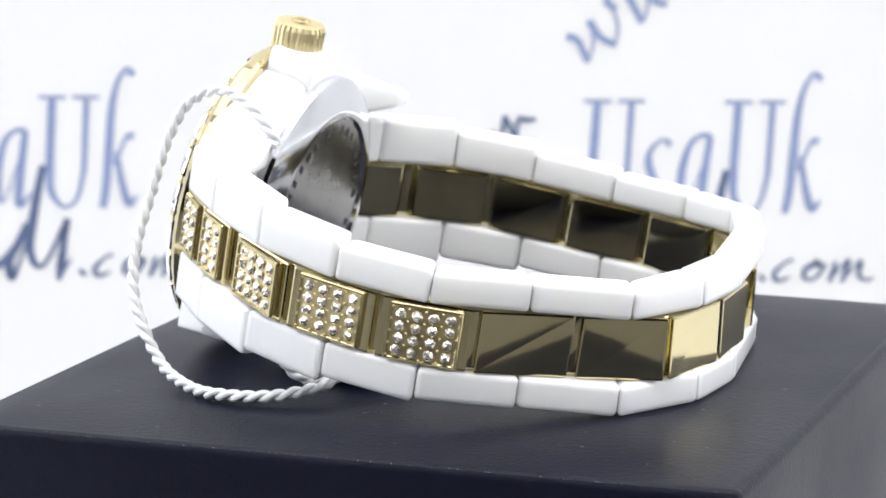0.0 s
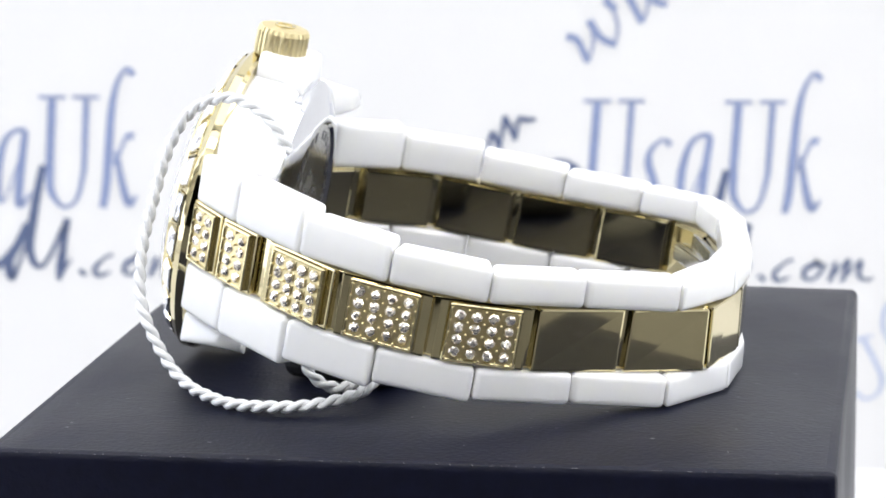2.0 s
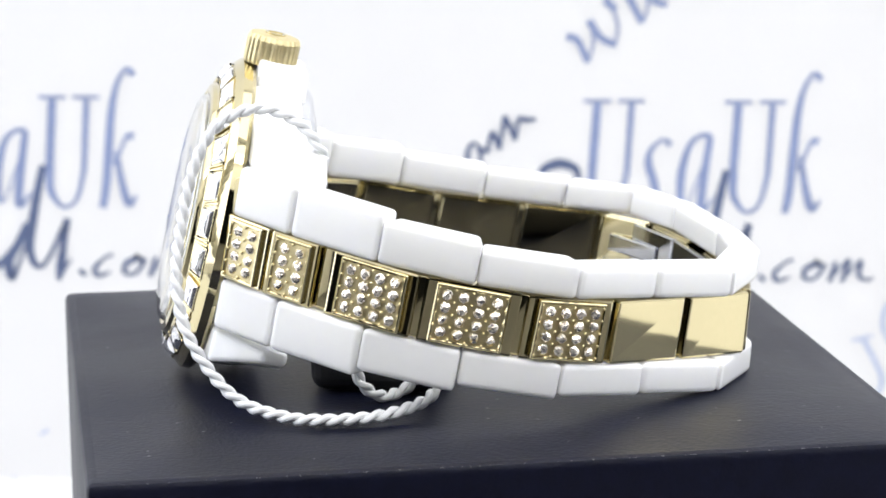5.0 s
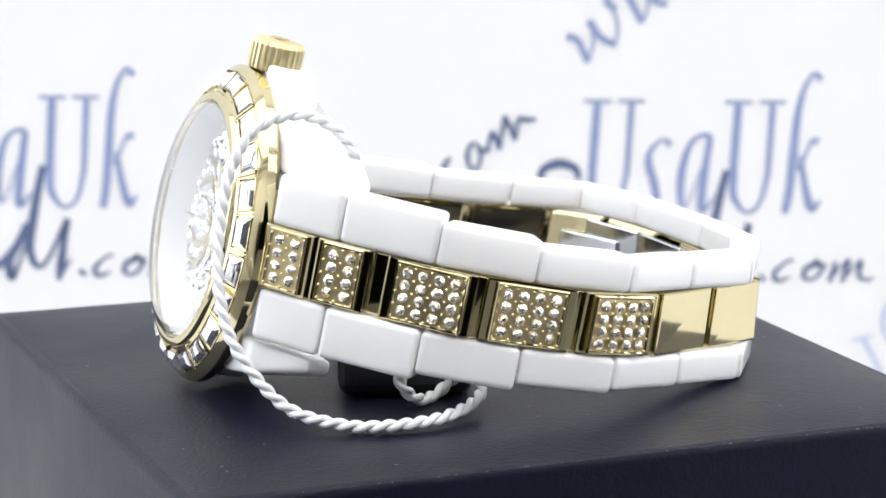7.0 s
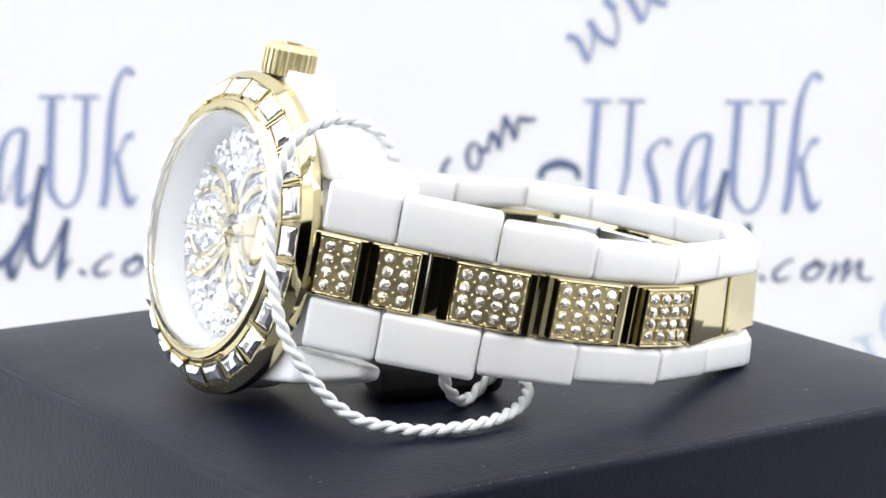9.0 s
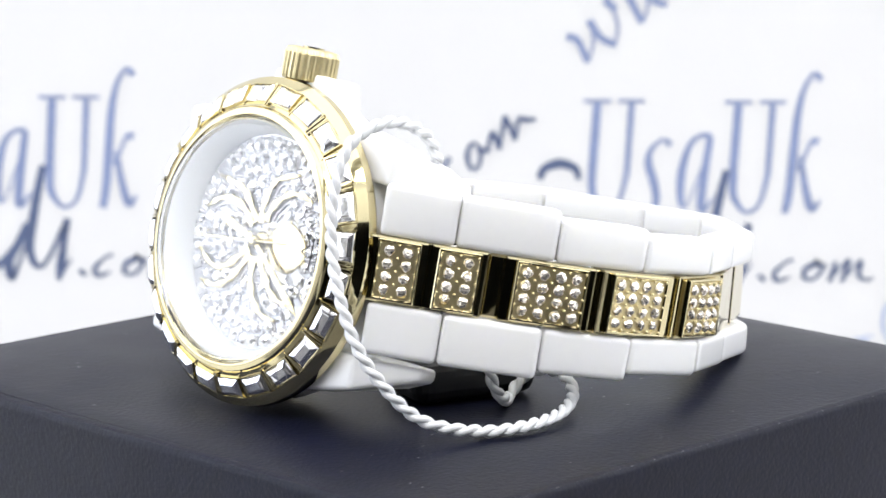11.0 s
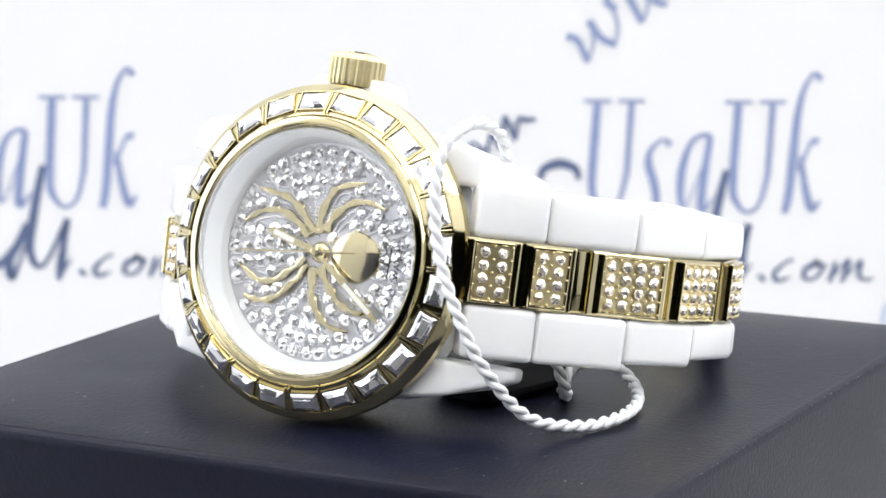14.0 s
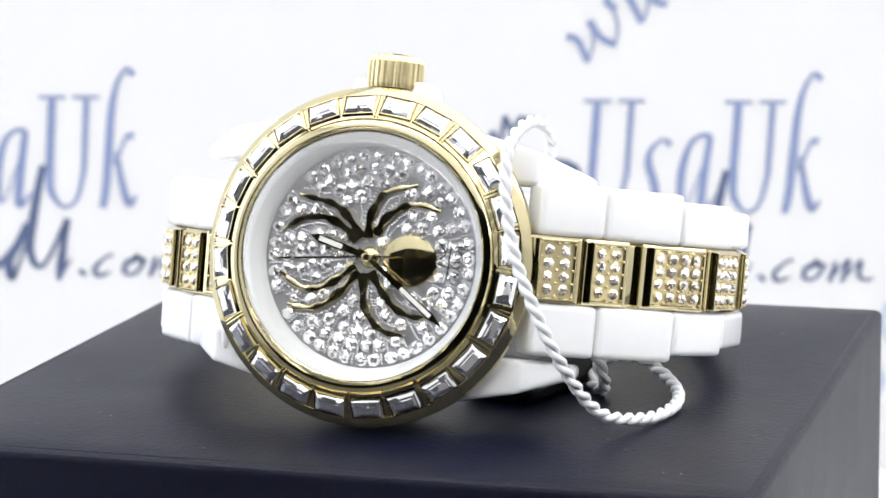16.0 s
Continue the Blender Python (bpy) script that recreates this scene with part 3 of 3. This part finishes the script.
# one printed line, twice side by side: each letter a run of brush strokes
for across, up in ((0, 0), (157.8, -2.9)):
    mark([[(x + across, z + up, w) for x, z, w in run] for run in ([(-129.8, -9.3, 1.93), (-131.1, -25.6, 1.93)],
          [(-131.1, -25.3, 1.93), (-130.9, -30.7, 1.67), (-128.4, -34.4, 0.90), (-125.1, -32.6, 0.90), (-123.1, -25.7, 1.29)],
          [(-123.1, -26.0, 1.29), (-121.9, -9.3, 1.41)],
          [(-132.9, -8.7, 0.77), (-126.7, -8.8, 0.77)],
          [(-124.9, -8.8, 0.77), (-118.9, -8.9, 0.77)],)],
         INK, "plain blue printed strokes")
    mark([[(x + across, z + up, w) for x, z, w in run] for run in ([(-97.4, -9.9, 1.93), (-98.6, -26.2, 1.93)],
          [(-98.5, -26.0, 1.93), (-98.4, -31.3, 1.67), (-95.7, -35.0, 0.90), (-92.5, -33.2, 0.90), (-90.6, -26.3, 1.29)],
          [(-90.6, -26.6, 1.29), (-89.5, -10.0, 1.41)],
          [(-100.5, -9.3, 0.77), (-94.3, -9.4, 0.77)],
          [(-92.5, -9.4, 0.77), (-86.5, -9.5, 0.77)],)],
         INK, "plain blue printed strokes")
    mark([[(x + across, z + up, w) for x, z, w in run] for run in ([(-78.5, -4.5, 1.67), (-80.0, -3.0, 1.03), (-82.2, -6.1, 1.16), (-83.7, -11.9, 1.67), (-84.7, -21.1, 1.93), (-85.6, -30.3, 1.93), (-86.6, -35.4, 1.67)],
          [(-79.0, -18.9, 2.06), (-80.3, -18.5, 1.03), (-81.9, -21.6, 0.77), (-83.5, -25.3, 1.16)],
          [(-83.0, -22.2, 1.16), (-82.0, -29.1, 1.54), (-80.5, -34.4, 1.80), (-78.5, -32.4, 0.39)],)],
         INK, "plain blue printed strokes")
    mark([[(x + across, z + up, w) for x, z, w in run] for run in ([(-103.7, -17.1, 1.41), (-106.4, -17.2, 1.03), (-108.8, -19.8, 1.41), (-110.5, -26.1, 1.93), (-110.6, -32.5, 1.54), (-109.3, -33.2, 0.51), (-106.8, -27.5, 0.51), (-104.9, -22.2, 0.51)],
          [(-103.8, -17.2, 1.54), (-105.0, -24.8, 1.80), (-106.0, -32.8, 1.93), (-105.4, -34.5, 1.29), (-102.9, -31.5, 0.39)],)],
         INK, "plain blue printed strokes")
    mark([[(x + across, z + up, w) for x, z, w in run] for run in ([(-113.0, -19.2, 1.80), (-114.7, -17.9, 0.77), (-117.4, -20.1, 1.16), (-118.1, -23.4, 1.80), (-116.9, -27.6, 1.93), (-116.3, -32.0, 1.67), (-117.8, -35.6, 0.77), (-120.3, -34.0, 1.54)],)],
         INK, "plain blue printed strokes")
    mark([[(x + across, z + up, w) for x, z, w in run] for run in ([(-100.1, -25.2, 1.67), (-101.6, -31.5, 1.93), (-102.9, -38.1, 2.06), (-103.8, -44.6, 1.80), (-102.9, -48.3, 1.67), (-101.0, -48.9, 1.03), (-98.3, -44.9, 1.03), (-95.6, -39.3, 1.29)],
          [(-103.8, -38.9, 2.31), (-106.7, -44.0, 1.93), (-108.8, -47.4, 2.31), (-108.3, -51.7, 1.67), (-106.2, -47.7, 0.77), (-103.7, -41.1, 1.03)],
          [(-113.9, -50.1, 1.67), (-111.6, -49.0, 1.80), (-109.3, -46.4, 1.03)],)],
         INK_DARK, "plain blue printed strokes")
    mark([[(x + across, z + up, w) for x, z, w in run] for run in ([(-94.9, -37.8, 1.80), (-95.9, -43.6, 1.54), (-96.7, -48.4, 2.19), (-97.4, -52.4, 1.16)],
          [(-97.1, -51.3, 1.03), (-94.1, -47.1, 0.39)],)],
         INK_DARK, "plain blue printed strokes")
    mark([[(x + across, z + up, w) for x, z, w in run] for run in ([(-92.5, -50.0, 1.16), (-91.1, -51.3, 1.16)],)],
         INK_DARK, "plain blue printed strokes")
    mark([[(x + across, z + up, w) for x, z, w in run] for run in ([(-84.6, -46.5, 0.90), (-86.4, -47.1, 0.64), (-88.8, -49.5, 1.16), (-88.3, -51.4, 1.03), (-85.2, -50.5, 0.51)],)],
         INK_DARK, "plain blue printed strokes")
    mark([[(x + across, z + up, w) for x, z, w in run] for run in ([(-79.0, -47.4, 1.29), (-81.5, -48.5, 1.29), (-82.0, -50.7, 1.03), (-79.6, -51.0, 0.77), (-77.7, -48.3, 1.03), (-79.5, -46.7, 0.90), (-76.5, -48.1, 0.39)],)],
         INK_DARK, "plain blue printed strokes")
    mark([[(x + across, z + up, w) for x, z, w in run] for run in ([(-74.6, -47.0, 1.03), (-76.1, -51.8, 1.03)],
          [(-75.8, -51.0, 0.51), (-72.8, -47.6, 0.64), (-71.7, -47.0, 1.16), (-73.2, -51.8, 1.03)],
          [(-72.9, -51.0, 0.51), (-69.9, -47.9, 0.64), (-68.8, -47.1, 1.16), (-69.2, -50.5, 1.03), (-66.8, -51.4, 0.64), (-66.0, -50.6, 0.39)],)],
         INK_DARK, "plain blue printed strokes")
mark([[(21.0, 3.3, 1.80), (23.5, 2.4, 1.54), (25.8, -2.6, 1.54)],
      [(25.9, -2.6, 0.64), (27.1, 1.8, 0.64), (26.7, 6.2, 0.77)],
      [(26.1, 7.0, 1.80), (28.7, 3.1, 1.54), (31.8, 1.5, 1.67)],
      [(31.8, 0.7, 0.64), (32.7, 5.8, 0.64), (31.0, 10.9, 0.77)],
      [(29.7, 11.7, 1.80), (32.3, 9.3, 1.54)],
      [(34.6, 13.2, 1.67), (36.4, 10.0, 1.54), (38.2, 6.4, 1.41)],
      [(38.3, 6.4, 0.64), (39.6, 10.5, 0.64), (39.0, 13.5, 0.77)],
      [(38.7, 13.9, 1.67), (41.3, 11.3, 1.54), (43.9, 10.5, 1.54)]],
     INK, "plain blue printed strokes")
mark([[(87.2, -68.7, 0.77), (90.1, -68.0, 0.77), (92.2, -67.6, 0.51)],
      [(89.6, -68.1, 1.29), (92.5, -73.5, 1.16), (94.3, -78.2, 1.16), (93.3, -81.4, 0.77), (90.6, -82.8, 0.77), (88.2, -81.1, 1.03)],
      [(96.5, -59.0, 1.16), (94.6, -61.9, 1.16), (94.4, -65.7, 1.03), (96.4, -69.8, 1.03)]],
     INK_PALE, "plain pale blue printed strokes")
mark([[(-110.1, -99.8, 1.29), (-107.9, -105.2, 1.16)],
      [(-103.3, -89.5, 0.64), (-101.1, -88.2, 0.77)],
      [(-114.5, -103.2, 1.16), (-112.0, -107.4, 1.16)]],
     INK_PALE, "plain pale blue printed strokes")
mark([[(-5.9, -24.5, 1.0), (-7.1, -25.9, 1.2), (-7.8, -28.0, 1.2), (-6.6, -29.8, 0.9)],
      [(0.4, -21.5, 0.9), (-1.1, -21.5, 1.0), (-2.0, -24.0, 1.2), (-1.4, -26.7, 1.0), (0.2, -27.0, 0.9), (1.1, -24.4, 1.0), (0.4, -21.5, 0.9)],
      [(1.1, -22.3, 0.8), (2.5, -23.1, 1.0), (3.1, -20.7, 0.9), (3.9, -18.5, 1.3)],
      [(3.9, -18.4, 1.2), (5.5, -22.6, 1.2)],
      [(5.5, -22.6, 0.8), (6.6, -15.0, 1.0)],
      [(6.6, -14.8, 1.3), (7.9, -17.5, 1.2), (9.1, -20.6, 1.0)],
      [(9.1, -20.6, 0.8), (9.7, -16.1, 1.0)],
      [(9.6, -15.4, 1.2), (11.7, -15.8, 1.2), (13.8, -15.7, 0.8)]], INK_DARK, "plain blue printed strokes")
mark([[(14.7, -29.8, 1.6), (15.6, -27.4, 1.8), (19.2, -26.1, 2.3), (22.8, -27.3, 1.8), (23.6, -29.9, 1.3)]], INK_DARK, "plain blue printed strokes")

# ---------------- the turn of the table ----------------
def motions():
    for thing, at in ((box, BOX_AT), (watch, WATCH_AT), (cord, Matrix()), (pad, PAD_AT)):
        walk(thing, [(t, pose(0, 0, 0, 0, 0, turn) @ at) for t, turn in TURN])


motions()
